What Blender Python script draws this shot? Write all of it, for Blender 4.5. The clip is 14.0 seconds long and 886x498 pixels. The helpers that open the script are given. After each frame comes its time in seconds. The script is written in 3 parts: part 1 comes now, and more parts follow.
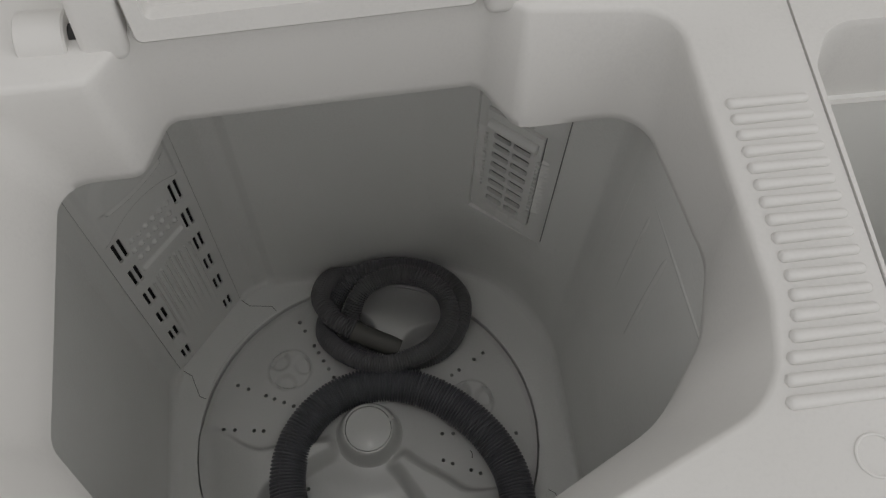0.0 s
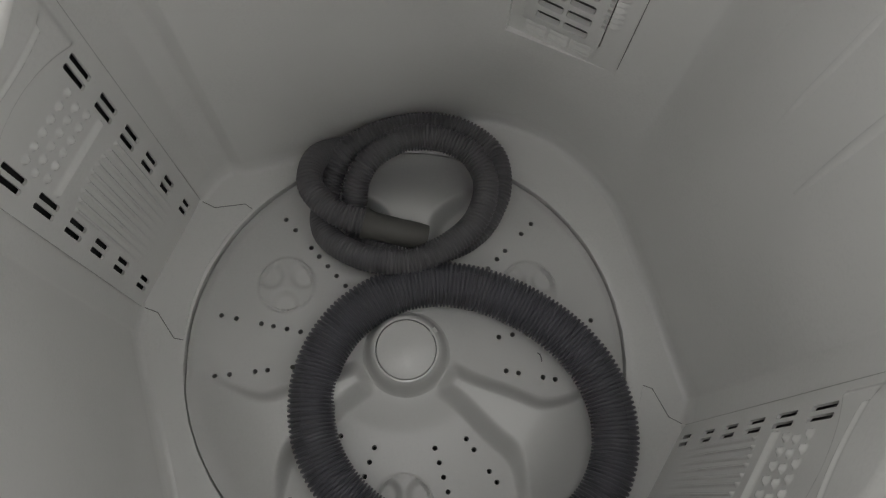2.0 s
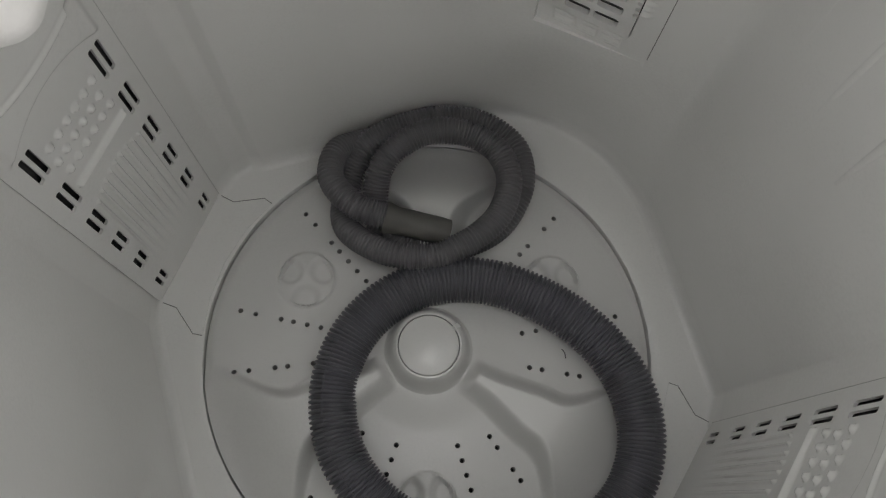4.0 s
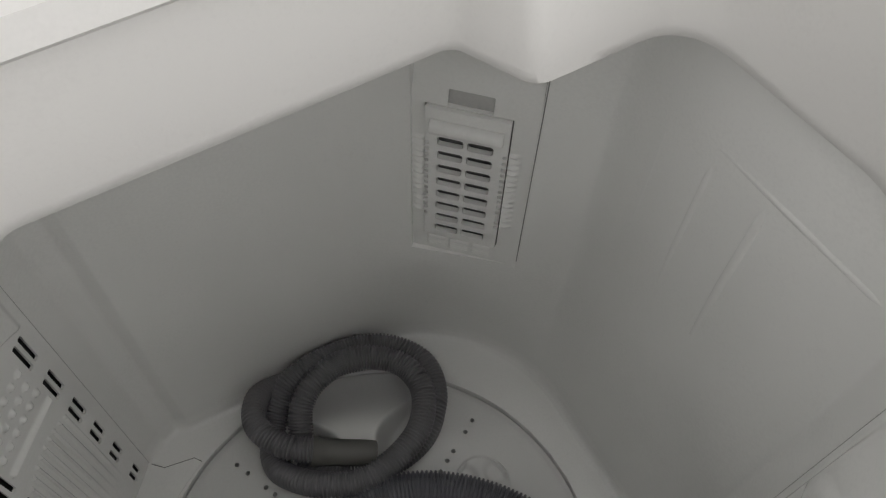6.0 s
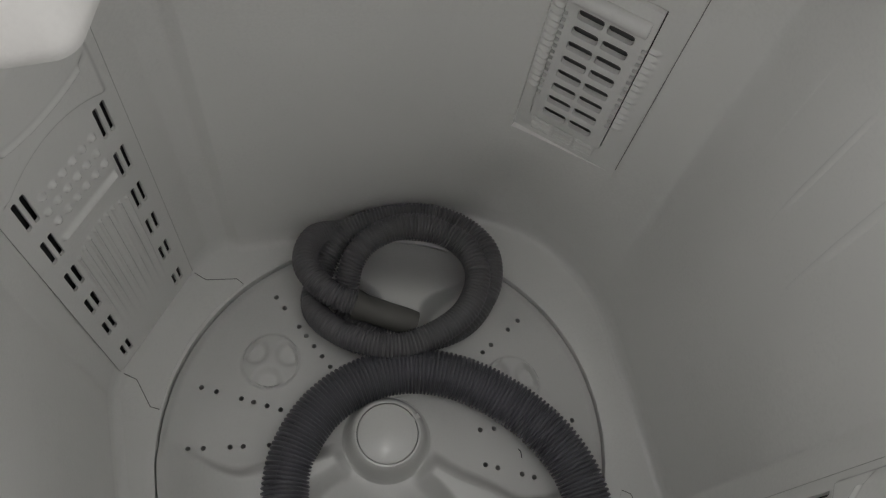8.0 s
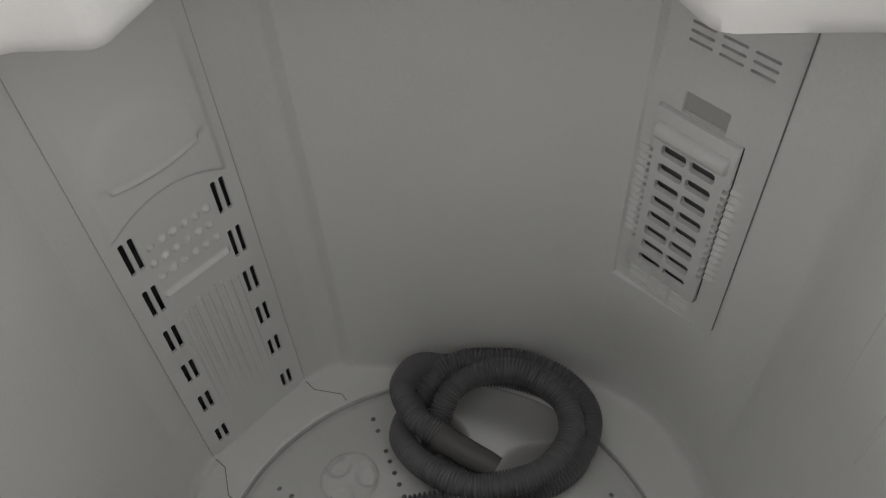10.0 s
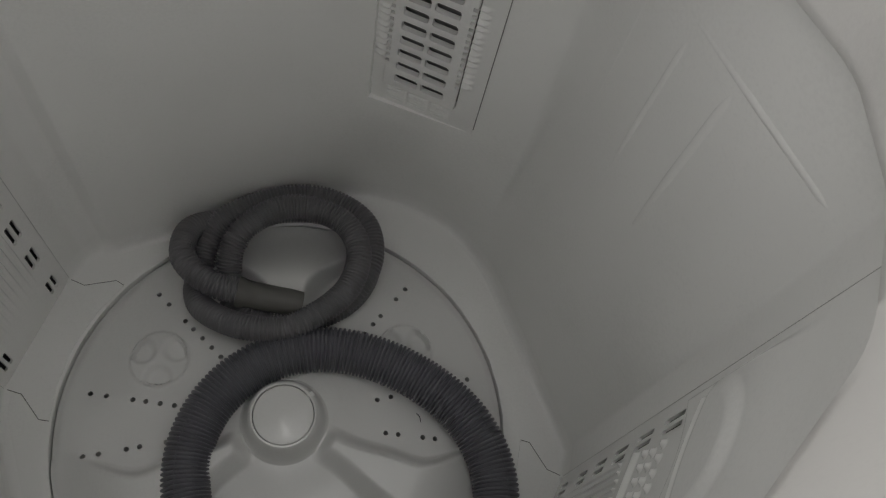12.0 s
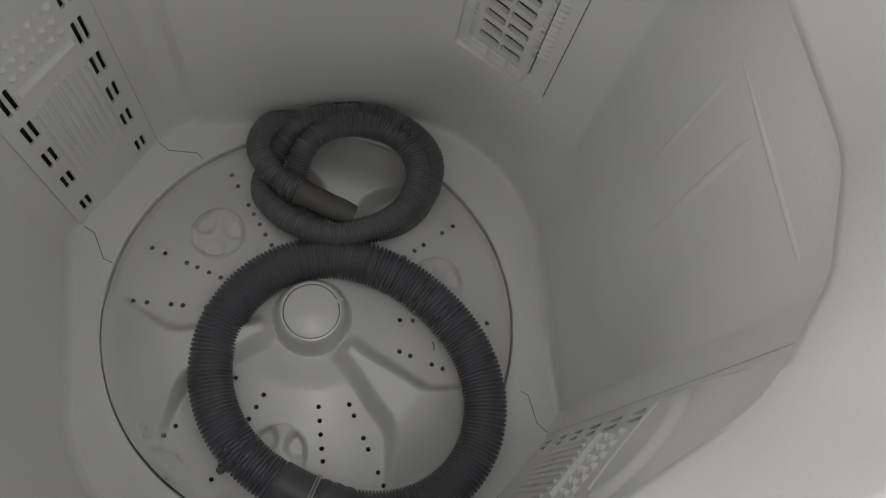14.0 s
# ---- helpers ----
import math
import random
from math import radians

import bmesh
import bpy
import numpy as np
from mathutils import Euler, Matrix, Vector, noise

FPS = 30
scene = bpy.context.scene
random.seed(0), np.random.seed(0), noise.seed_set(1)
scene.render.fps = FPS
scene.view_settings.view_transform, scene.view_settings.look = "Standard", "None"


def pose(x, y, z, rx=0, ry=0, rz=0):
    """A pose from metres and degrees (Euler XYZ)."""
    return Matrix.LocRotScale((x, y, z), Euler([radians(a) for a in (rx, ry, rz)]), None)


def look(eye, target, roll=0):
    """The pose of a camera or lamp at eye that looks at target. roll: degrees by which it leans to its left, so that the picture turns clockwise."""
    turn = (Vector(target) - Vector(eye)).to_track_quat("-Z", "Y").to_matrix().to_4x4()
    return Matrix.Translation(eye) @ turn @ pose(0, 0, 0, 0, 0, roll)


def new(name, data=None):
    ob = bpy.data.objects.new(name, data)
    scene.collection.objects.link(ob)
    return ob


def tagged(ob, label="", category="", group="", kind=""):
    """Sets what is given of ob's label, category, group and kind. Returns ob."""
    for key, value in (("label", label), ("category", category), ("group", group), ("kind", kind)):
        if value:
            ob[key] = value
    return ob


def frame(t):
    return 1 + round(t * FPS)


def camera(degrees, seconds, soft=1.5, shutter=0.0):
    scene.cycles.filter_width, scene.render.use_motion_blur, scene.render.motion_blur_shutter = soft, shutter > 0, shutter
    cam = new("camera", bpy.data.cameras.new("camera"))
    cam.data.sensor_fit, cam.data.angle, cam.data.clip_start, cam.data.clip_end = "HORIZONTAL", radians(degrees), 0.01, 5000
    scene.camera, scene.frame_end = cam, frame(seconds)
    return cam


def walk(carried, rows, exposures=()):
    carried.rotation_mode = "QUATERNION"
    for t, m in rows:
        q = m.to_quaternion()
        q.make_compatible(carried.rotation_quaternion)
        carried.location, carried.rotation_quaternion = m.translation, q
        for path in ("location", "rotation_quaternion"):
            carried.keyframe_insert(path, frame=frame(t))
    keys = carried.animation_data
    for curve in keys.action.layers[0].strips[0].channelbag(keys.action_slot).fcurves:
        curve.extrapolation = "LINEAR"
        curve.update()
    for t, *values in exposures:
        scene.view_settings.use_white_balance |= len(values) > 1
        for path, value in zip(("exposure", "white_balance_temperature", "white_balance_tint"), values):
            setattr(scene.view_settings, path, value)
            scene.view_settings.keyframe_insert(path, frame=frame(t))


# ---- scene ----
cam = camera(54.7, 14.0, soft=1.2)
# seconds, eye, target, roll
PATH = [
    (0, (0.019, -0.23, 0.839), (0.187, 0.681, -0.933), 3.6),
    (0.5, (-0.015, -0.219, 0.809), (0.184, 0.687, -0.963), 2.6),
    (1, (-0.012, -0.165, 0.746), (0.187, 0.641, -1.073), -1.5),
    (1.5, (-0.024, -0.128, 0.681), (0.201, 0.506, -1.202), 2.5),
    (2, (-0.022, -0.1, 0.65), (0.193, 0.416, -1.271), 6.6),
    (2.2, (-0.027, -0.098, 0.639), (0.183, 0.408, -1.284), 6.9),
    (4.3, (-0.036, -0.1, 0.639), (0.174, 0.435, -1.276), 5.4),
    (4.5, (-0.036, -0.101, 0.641), (0.202, 0.466, -1.262), 4.6),
    (5, (-0.032, -0.11, 0.651), (0.276, 0.567, -1.205), 0.6),
    (5.5, (-0.032, -0.115, 0.664), (0.387, 0.675, -1.125), 0.8),
    (6, (-0.034, -0.13, 0.683), (0.505, 0.778, -1.015), 2.7),
    (6.5, (-0.036, -0.133, 0.677), (0.54, 0.814, -0.988), 3.6),
    (7, (-0.032, -0.135, 0.673), (0.515, 0.773, -1.023), 5.4),
    (7.5, (-0.038, -0.126, 0.655), (0.408, 0.653, -1.132), 10.4),
    (7.7, (-0.054, -0.124, 0.651), (0.361, 0.607, -1.164), 13.4),
    (9.8, (0.029, -0.189, 0.623), (-0.106, 1.036, -0.952), -3.4),
    (10, (0.039, -0.191, 0.62), (-0.1, 1.062, -0.933), -3.7),
    (10.5, (0.047, -0.185, 0.617), (0.003, 1.09, -0.923), -2.9),
    (11, (0.041, -0.171, 0.617), (0.198, 1.043, -0.965), -2.6),
    (11.5, (-0.001, -0.164, 0.646), (0.353, 0.873, -1.027), 1.6),
    (12, (-0.022, -0.148, 0.654), (0.501, 0.537, -1.151), 18.0),
    (12.5, (-0.056, -0.14, 0.641), (0.577, 0.239, -1.218), 44.1),
    (13, (-0.068, -0.138, 0.643), (0.565, 0.14, -1.233), 54.7),
    (13.5, (-0.048, -0.14, 0.664), (0.484, 0.222, -1.229), 45.9),
    (14, (0.011, -0.153, 0.699), (0.29, 0.413, -1.199), 22.0),
]


EXPOSURES = [(0, -0.14), (1.0, 0.12), (1.5, 0.35), (2.0, 0.52), (4.5, 0.80), (5.0, 0.83), (6.0, 0.60), (6.5, 0.17), (7.0, 0.20), (7.5, 0.45), (10.0, 0.50), (10.5, 0.41), (11.0, 0.54), (12.0, 0.46), (12.5, 0.62), (13.0, 0.63), (14.0, 0.54)]
walk(cam, [(t, look(eye, target, roll)) for t, eye, target, roll in PATH], EXPOSURES)

# ---- light: soft fill world and distant lamp, added for unseen room lights ----
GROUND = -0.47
world = bpy.data.worlds.new("room_fill")
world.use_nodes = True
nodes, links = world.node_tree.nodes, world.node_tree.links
fill_co, fill_dot, fill_map = nodes.new("ShaderNodeTexCoord"), nodes.new("ShaderNodeVectorMath"), nodes.new("ShaderNodeMapRange")
# added fill, stronger towards +x to balance tub walls and cover
fill_dot.operation, fill_dot.inputs[1].default_value = "DOT_PRODUCT", (0.8, -0.2, 0.25)
fill_map.inputs[1].default_value, fill_map.inputs[2].default_value = -1, 1
fill_map.inputs[3].default_value, fill_map.inputs[4].default_value = 0.36, 0.98
links.new(fill_co.outputs["Generated"], fill_dot.inputs[0])
links.new(fill_dot.outputs["Value"], fill_map.inputs[0])
links.new(fill_map.outputs[0], nodes["Background"].inputs[1])
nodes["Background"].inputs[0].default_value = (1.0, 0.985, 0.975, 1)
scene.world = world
# weak distant lamp straight above, stands in for a ceiling lamp
ceiling_sun = new("ceiling_sun", bpy.data.lights.new("ceiling_sun", "SUN"))
ceiling_sun.data.energy, ceiling_sun.data.angle, ceiling_sun.data.color = 0.05, radians(2.5), (1.0, 0.98, 0.95)
ceiling_sun.matrix_world = look((-0.015, -0.126, 3.0), (0, 0, 0))


# ---- materials ----
def material(name, colour, rough=0.4, metal=0.0, grain=0.03, scale=60.0, bump=0.0, bump_scale=300.0, spots=0.0):
    """A plain surface with soft mottling, a finer grain and a fine relief."""
    m = bpy.data.materials.new(name)
    m.use_nodes = True
    n, l = m.node_tree.nodes, m.node_tree.links
    b = n["Principled BSDF"]
    b.inputs["Roughness"].default_value, b.inputs["Metallic"].default_value = rough, metal
    co = n.new("ShaderNodeTexCoord")
    big = n.new("ShaderNodeTexNoise")
    big.inputs["Scale"].default_value, big.inputs["Detail"].default_value = scale * 0.2, 3
    fine = n.new("ShaderNodeTexNoise")
    fine.inputs["Scale"].default_value, fine.inputs["Detail"].default_value = scale * 8, 4
    add = n.new("ShaderNodeMath")
    add.operation = "ADD"
    ramp = n.new("ShaderNodeValToRGB")
    ramp.color_ramp.elements[0].position, ramp.color_ramp.elements[1].position = 0.6, 1.4
    lo, hi = (tuple(min(1, c * (1 + s * grain)) for c in colour) + (1,) for s in (-1, 1))
    ramp.color_ramp.elements[0].color, ramp.color_ramp.elements[1].color = lo, hi
    l.new(co.outputs["Object"], big.inputs["Vector"])
    l.new(co.outputs["Object"], fine.inputs["Vector"])
    l.new(big.outputs["Fac"], add.inputs[0])
    l.new(fine.outputs["Fac"], add.inputs[1])
    l.new(add.outputs[0], ramp.inputs[0])
    colour_out = ramp.outputs[0]
    if spots:
        dirt = n.new("ShaderNodeTexNoise")
        dirt.inputs["Scale"].default_value, dirt.inputs["Detail"].default_value = 38, 6
        cut = n.new("ShaderNodeMapRange")
        cut.inputs[1].default_value, cut.inputs[2].default_value = 0.66, 0.8
        cut.inputs[4].default_value = spots
        mix = n.new("ShaderNodeMixRGB")
        mix.inputs[2].default_value = tuple(c * 0.45 for c in colour) + (1,)
        l.new(co.outputs["Object"], dirt.inputs["Vector"])
        l.new(dirt.outputs["Fac"], cut.inputs[0])
        l.new(cut.outputs[0], mix.inputs[0])
        l.new(colour_out, mix.inputs[1])
        colour_out = mix.outputs[0]
    l.new(colour_out, b.inputs["Base Color"])
    vary = n.new("ShaderNodeMapRange")
    vary.inputs[3].default_value, vary.inputs[4].default_value = rough * 0.8, min(1, rough * 1.25)
    l.new(big.outputs["Fac"], vary.inputs[0])
    l.new(vary.outputs[0], b.inputs["Roughness"])
    if bump:
        relief = n.new("ShaderNodeTexNoise")
        relief.inputs["Scale"].default_value, relief.inputs["Detail"].default_value = bump_scale, 3
        node = n.new("ShaderNodeBump")
        node.inputs["Strength"].default_value, node.inputs["Distance"].default_value = bump, 0.001
        l.new(co.outputs["Object"], relief.inputs["Vector"])
        l.new(relief.outputs["Fac"], node.inputs["Height"])
        l.new(node.outputs[0], b.inputs["Normal"])
    return m


COVER = material("white_cover_plastic", (0.74, 0.73, 0.71), 0.4, grain=0.02, bump=0.08, bump_scale=900)
TUB = material("pale_grey_tub_plastic", (0.86, 0.86, 0.84), 0.16, grain=0.025, bump=0.05, bump_scale=160, spots=0.03)
PLATE = material("pale_grey_pulsator_plastic", (0.73, 0.73, 0.715), 0.2, grain=0.02, bump=0.04, bump_scale=140, spots=0.05)
FILTER = material("white_filter_plastic", (0.82, 0.82, 0.80), 0.3, grain=0.02)
NET = material("grey_filter_mesh", (0.17, 0.17, 0.165), 0.8, grain=0.1, scale=200)
TAB = material("mid_grey_plastic", (0.5, 0.5, 0.485), 0.5)
# colour of the hinge pins; also painted shade behind slots and holes
DARK = material("dark_pin_and_shade", (0.05, 0.05, 0.05), 0.8)
# grey that paints the shade of open joints and gaps
JOINT = material("grey_joint_shade", (0.22, 0.22, 0.213), 0.7)
HOSE = material("dark_grey_hose_plastic", (0.115, 0.116, 0.130), 0.36, grain=0.08)
COIL = material("slate_grey_hose_plastic", (0.142, 0.139, 0.147), 0.42, grain=0.08)
CUFF = material("charcoal_rubber", (0.10, 0.10, 0.108), 0.45, grain=0.1)
SLEEVE = material("olive_grey_rubber", (0.105, 0.103, 0.095), 0.5, grain=0.1)
STEEL = material("galvanised_wire", (0.6, 0.6, 0.6), 0.3, 1.0)
PAINT = material("white_wall_paint", (0.75, 0.74, 0.71), 0.9, grain=0.03, scale=6, bump=0.2)
TILE = material("grey_floor_tile", (0.32, 0.31, 0.29), 0.4, grain=0.1, scale=10)


# ---- helpers for meshes ----
def smooth(me, degrees=35):
    """Smooth shading, with edges sharper than the angle kept sharp."""
    bm = bmesh.new()
    bm.from_mesh(me)
    for f in bm.faces:
        f.smooth = True
    for e in bm.edges:
        if len(e.link_faces) == 2 and e.calc_face_angle(0) > radians(degrees):
            e.smooth = False
    bm.to_mesh(me)
    bm.free()


def mesh_of(name, bm, mat, degrees=35):
    bmesh.ops.recalc_face_normals(bm, faces=bm.faces)
    me = bpy.data.meshes.new(name)
    bm.to_mesh(me)
    bm.free()
    me.materials.append(mat)
    smooth(me, degrees)
    return me


def part(name, bm, mat, parent=None, label="", degrees=35):
    """Links a bmesh, or a mesh, as one object under its thing or part."""
    me = bm if isinstance(bm, bpy.types.Mesh) else mesh_of(name, bm, mat, degrees)
    ob = new(name, me)
    if parent:
        ob.parent = parent
        ob.matrix_parent_inverse = parent.matrix_world.inverted()
    return tagged(ob, label)


def box(bm, sx, sy, sz, m=None, bevel=0.0, seg=2):
    """A box with bevelled edges, centred on m."""
    made = bmesh.ops.create_cube(bm, size=1, matrix=(m or Matrix()) @ Matrix.Diagonal((sx, sy, sz, 1)))["verts"]
    if bevel:
        edges = list({e for v in made for e in v.link_edges})
        bmesh.ops.bevel(bm, geom=edges, offset=bevel, segments=seg, affect="EDGES", profile=0.5)
    return bm


def cylinder(bm, r1, r2, depth, m=None, seg=32):
    bmesh.ops.create_cone(bm, cap_ends=True, radius1=r1, radius2=r2, depth=depth, segments=seg, matrix=m or Matrix())
    return bm


def loft(bm, rings, closed=True, caps=(False, False)):
    """Skins rings of points, each ring with as many points as the next."""
    rows = [[bm.verts.new(p) for p in ring] for ring in rings]
    n = len(rows[0])
    for a, b in zip(rows, rows[1:]):
        for i in range(n if closed else n - 1):
            j = (i + 1) % n
            bm.faces.new((a[i], a[j], b[j], b[i]))
    for row, cap in ((rows[0], caps[0]), (rows[-1], caps[1])):
        if cap:
            bm.faces.new(row)
    return rows


def along(points, n, closed=False):
    """n points on a smooth curve through the given ones, at even steps."""
    pts = [Vector(p) for p in points]
    m = len(pts)
    fine = []
    for i in range(m if closed else m - 1):
        p0, p1, p2, p3 = (pts[(i + k) % m] if closed else pts[max(0, min(m - 1, i + k))] for k in (-1, 0, 1, 2))
        for s in range(24):
            t = s / 24
            fine.append(0.5 * (2 * p1 + (p2 - p0) * t + (2 * p0 - 5 * p1 + 4 * p2 - p3) * t * t + (3 * p1 - p0 - 3 * p2 + p3) * t ** 3))
    fine.append(pts[0].copy() if closed else pts[-1].copy())
    dist = [0.0]
    for a, b in zip(fine, fine[1:]):
        dist.append(dist[-1] + (b - a).length)
    out, k = [], 0
    for i in range(n):
        d = dist[-1] * i / (n if closed else n - 1)
        while k < len(dist) - 2 and dist[k + 1] < d:
            k += 1
        out.append(fine[k].lerp(fine[k + 1], (d - dist[k]) / max(1e-9, dist[k + 1] - dist[k])))
    return out, dist[-1]


def tube(bm, line, radius, seg=14, closed=False, caps=True, span=1):
    """A tube round a line of points; radius is a number or a function of the index."""
    n = len(line)
    rings, up = [], Vector((0, 0, 1))
    for i, p in enumerate(line):
        a = line[(i - span) % n] if closed else line[max(0, i - span)]
        b = line[(i + span) % n] if closed else line[min(n - 1, i + span)]
        t = (b - a).normalized()
        side = t.cross(up).normalized() if abs(t.z) < 0.98 else Vector((1, 0, 0))
        over = side.cross(t)
        r = radius(i) if callable(radius) else radius
        rings.append([p + (side * math.cos(2 * math.pi * k / seg) + over * math.sin(2 * math.pi * k / seg)) * r for k in range(seg)])
    loft(bm, rings + ([rings[0]] if closed else []), True, (caps and not closed, caps and not closed))
    if closed:
        bmesh.ops.remove_doubles(bm, verts=bm.verts, dist=1e-6)
    return bm


def cut(me, bm_tool, mat=None):
    """The mesh with the tool's solids taken away."""
    tool = bpy.data.meshes.new("tool")
    bmesh.ops.recalc_face_normals(bm_tool, faces=bm_tool.faces)
    bm_tool.to_mesh(tool)
    bm_tool.free()
    if mat:
        tool.materials.append(mat)
    a, b = new("work", me), new("tool", tool)
    mod = a.modifiers.new("cut", "BOOLEAN")
    mod.object, mod.operation, mod.solver = b, "DIFFERENCE", "EXACT"
    bpy.context.view_layer.update()
    out = bpy.data.meshes.new_from_object(a.evaluated_get(bpy.context.evaluated_depsgraph_get()))
    bpy.data.objects.remove(a)
    bpy.data.objects.remove(b)
    return out


def empty(name, x=0, y=0, z=0):
    ob = new(name)
    ob.location = (x, y, z)
    ob.empty_display_size = 0.05
    bpy.context.view_layer.update()
    return ob


# ---- ground, and an added wall out of view ----
def slab(name, x0, x1, y0, y1, z0, z1, mat, label):
    bm = box(bmesh.new(), x1 - x0, y1 - y0, z1 - z0, Matrix.Translation(((x0 + x1) / 2, (y0 + y1) / 2, (z0 + z1) / 2)))
    return tagged(part(name, bm, mat), label, kind="structure")


slab("ground", -30, 30, -30, 30, GROUND - 0.1, GROUND, TILE, "plain grey concrete ground under the machine")
# unseen wall, added to lower the light coming from the back
slab("added_wall_north", -3, 3, 0.6, 0.75, GROUND, 1.3, PAINT, "unseen wall added behind the machine to lower light from there")


# ---- washing machine ----
def outline(corners, arc=8, straight=5):
    """A closed outline through corners of (x, y, radius), with the same number of points for each corner."""
    n, arcs = len(corners), []
    for i in range(n):
        a, b, c = (Vector(corners[(i + k) % n][:2]) for k in (-1, 0, 1))
        u, v = (a - b).normalized(), (c - b).normalized()
        half = u.angle(v) / 2
        if half > 1.56:
            arcs.append([b.copy() for j in range(arc + 1)])
            continue
        d = min(corners[i][2] / math.tan(half), 0.49 * (a - b).length, 0.49 * (c - b).length)
        p, q = b + u * d, b + v * d
        mid = b + (u + v).normalized() * (d / math.cos(half))
        s, e = p - mid, q - mid
        turn = math.atan2(s.x * e.y - s.y * e.x, s.dot(e))
        arcs.append([mid + Matrix.Rotation(turn * j / arc, 2) @ s for j in range(arc + 1)])
    out = []
    for i in range(n):
        out += arcs[i]
        p, q = arcs[i][-1], arcs[(i + 1) % n][0]
        out += [p.lerp(q, j / straight) for j in range(1, straight)]
    return out


def at_z(line, z, grow=0.0):
    """The outline at a height, grown outwards by some metres."""
    n, out = len(line), []
    for i, p in enumerate(line):
        a = next(q for k in range(1, n) if ((q := line[(i - k) % n]) - p).length > 1e-5)
        b = next(q for k in range(1, n) if ((q := line[(i + k) % n]) - p).length > 1e-5)
        t = b - a
        nrm = Vector((t.y, -t.x)).normalized()
        out.append(Vector((p.x + nrm.x * grow, p.y + nrm.y * grow, z)))
    return out


def step(a, b, x):
    """A smooth step from 0 at a to 1 at b."""
    t = max(0.0, min(1.0, (x - a) / (b - a)))
    return t * t * (3 - 2 * t)


machine = tagged(empty("washing_machine", 0.12, 0, GROUND), "white plastic twin-tub washing machine with its wash lid open", "washing machine")

# wash tub: upright walls, counter-clockwise from the right wall's front end
RIGHT_END, LEFT_SIDE = (0.199, -0.090, 0.006), [(-0.084, 0.181, 0.004), (-0.094, 0.1855, 0.006), (-0.108, 0.1805, 0.006), (-0.1245, 0.1665, 0.001), (-0.1258, 0.1647, 0.001), (-0.1448, 0.1807, 0.002), (-0.2029, 0.1107, 0.002), (-0.1837, 0.0947, 0.001), (-0.1849, 0.0932, 0.001), (-0.192, 0.074, 0.01),
             (-0.1915, -0.0778, 0.12), (-0.1712, -0.1256, 0.12), (-0.1346, -0.1622, 0.12), (-0.0868, -0.1815, 0.12), (0.098, -0.183, 0.006), (0.1182, -0.1721, 0.001), (0.1193, -0.1711, 0.001), (0.1363, -0.1895, 0.002), (0.2037, -0.1273, 0.002), (0.1867, -0.1089, 0.001), (0.1878, -0.1079, 0.001)]
TUB_LINE = outline([RIGHT_END, (0.1975, 0.0691, 0.12), (0.1881, 0.1022, 0.12), (0.1710, 0.1318, 0.12), (0.1468, 0.1560, 0.12), (0.1172, 0.1731, 0.12), (0.0841, 0.1815, 0.12)] + LEFT_SIDE, 8, 5)
# higher up the corner is flat, and set back where the lint filter sits
ARC = Vector((0.067, 0.052))
FACETS = (((1.0, 0.0), 0.198), ((0.0, 1.0), 0.181), ((0.661, 0.750), 0.1967), ((0.4015, 0.9159), 0.1955), ((0.6292, 0.7772), 0.1945))


def flat_corner(p):
    """The point of the faceted corner that lies on the same ray from the corner's middle."""
    d = p - ARC
    if d.x <= 0.001 or d.y <= 0.001:
        return p.copy()
    d.normalize()
    total = 0.0
    for (nx, ny), c in FACETS:
        along_ray = nx * d.x + ny * d.y
        if along_ray > 0.02:
            total += (along_ray / (c - nx * ARC.x - ny * ARC.y)) ** 50
    return ARC + d * total ** (-1 / 50)


def set_back(p):
    """The same point, pushed outwards where the filter covers the wall."""
    u = (p.x - 0.1380) * 0.735 - (p.y - 0.1388) * 0.678
    inside = p.x > 0.09 and p.y > 0.09 and -0.0325 < u < 0.0375
    return p + Vector((0.678, 0.735)) * 0.028 if inside else p.copy()


FLAT_LINE = [flat_corner(p) for p in TUB_LINE]
BACK_LINE = [set_back(p) for p in FLAT_LINE]


def tub_ring(z, grow, back=False):
    s = step(0.0, 0.165, z)
    return at_z(BACK_LINE if back else [a.lerp(b, s) for a, b in zip(TUB_LINE, FLAT_LINE)], z, grow)


bm = bmesh.new()
rows = [tub_ring(0.0, -0.006), tub_ring(0.0006, -0.0035), tub_ring(0.0022, -0.0015), tub_ring(0.006, 0)]
rows += [tub_ring(0.006 + 0.159 * k / 14, 0.0) for k in range(1, 15)]
rows += [tub_ring(0.1655 + 0.277 * k / 12, 0.0, True) for k in range(13)]
rows += [tub_ring(0.4425, 0.004, True), at_z(TUB_LINE, -0.03, 0.004)]
loft(bm, rows)
tub = part("wash_tub", bm, TUB, machine, "pale grey plastic wash tub with upright walls", 50)


def radial(line, z, r):
    return [Vector((p.x, p.y, 0)).normalized() * r + Vector((0, 0, z)) for p in line]


bm = bmesh.new()
inner = at_z(TUB_LINE, 0.0, -0.0050)
loft(bm, [[v.lerp(w, k / 4) for v, w in zip(inner, radial(TUB_LINE, 0.0, 0.1692))] for k in range(5)]
     + [radial(TUB_LINE, -0.0006, 0.1683), radial(TUB_LINE, -0.003, 0.1680), radial(TUB_LINE, -0.03, 0.1679)])
part("tub_floor", bm, TUB, tub, "pale grey plastic floor ring round the pulsator")
# floor of the hollow, coloured dark as the shade below the drain holes
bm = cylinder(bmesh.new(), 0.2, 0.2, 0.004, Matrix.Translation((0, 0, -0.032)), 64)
part("sump_shade_disc", bm, DARK, tub, "dark disc painting the shade in the hollow under the pulsator")

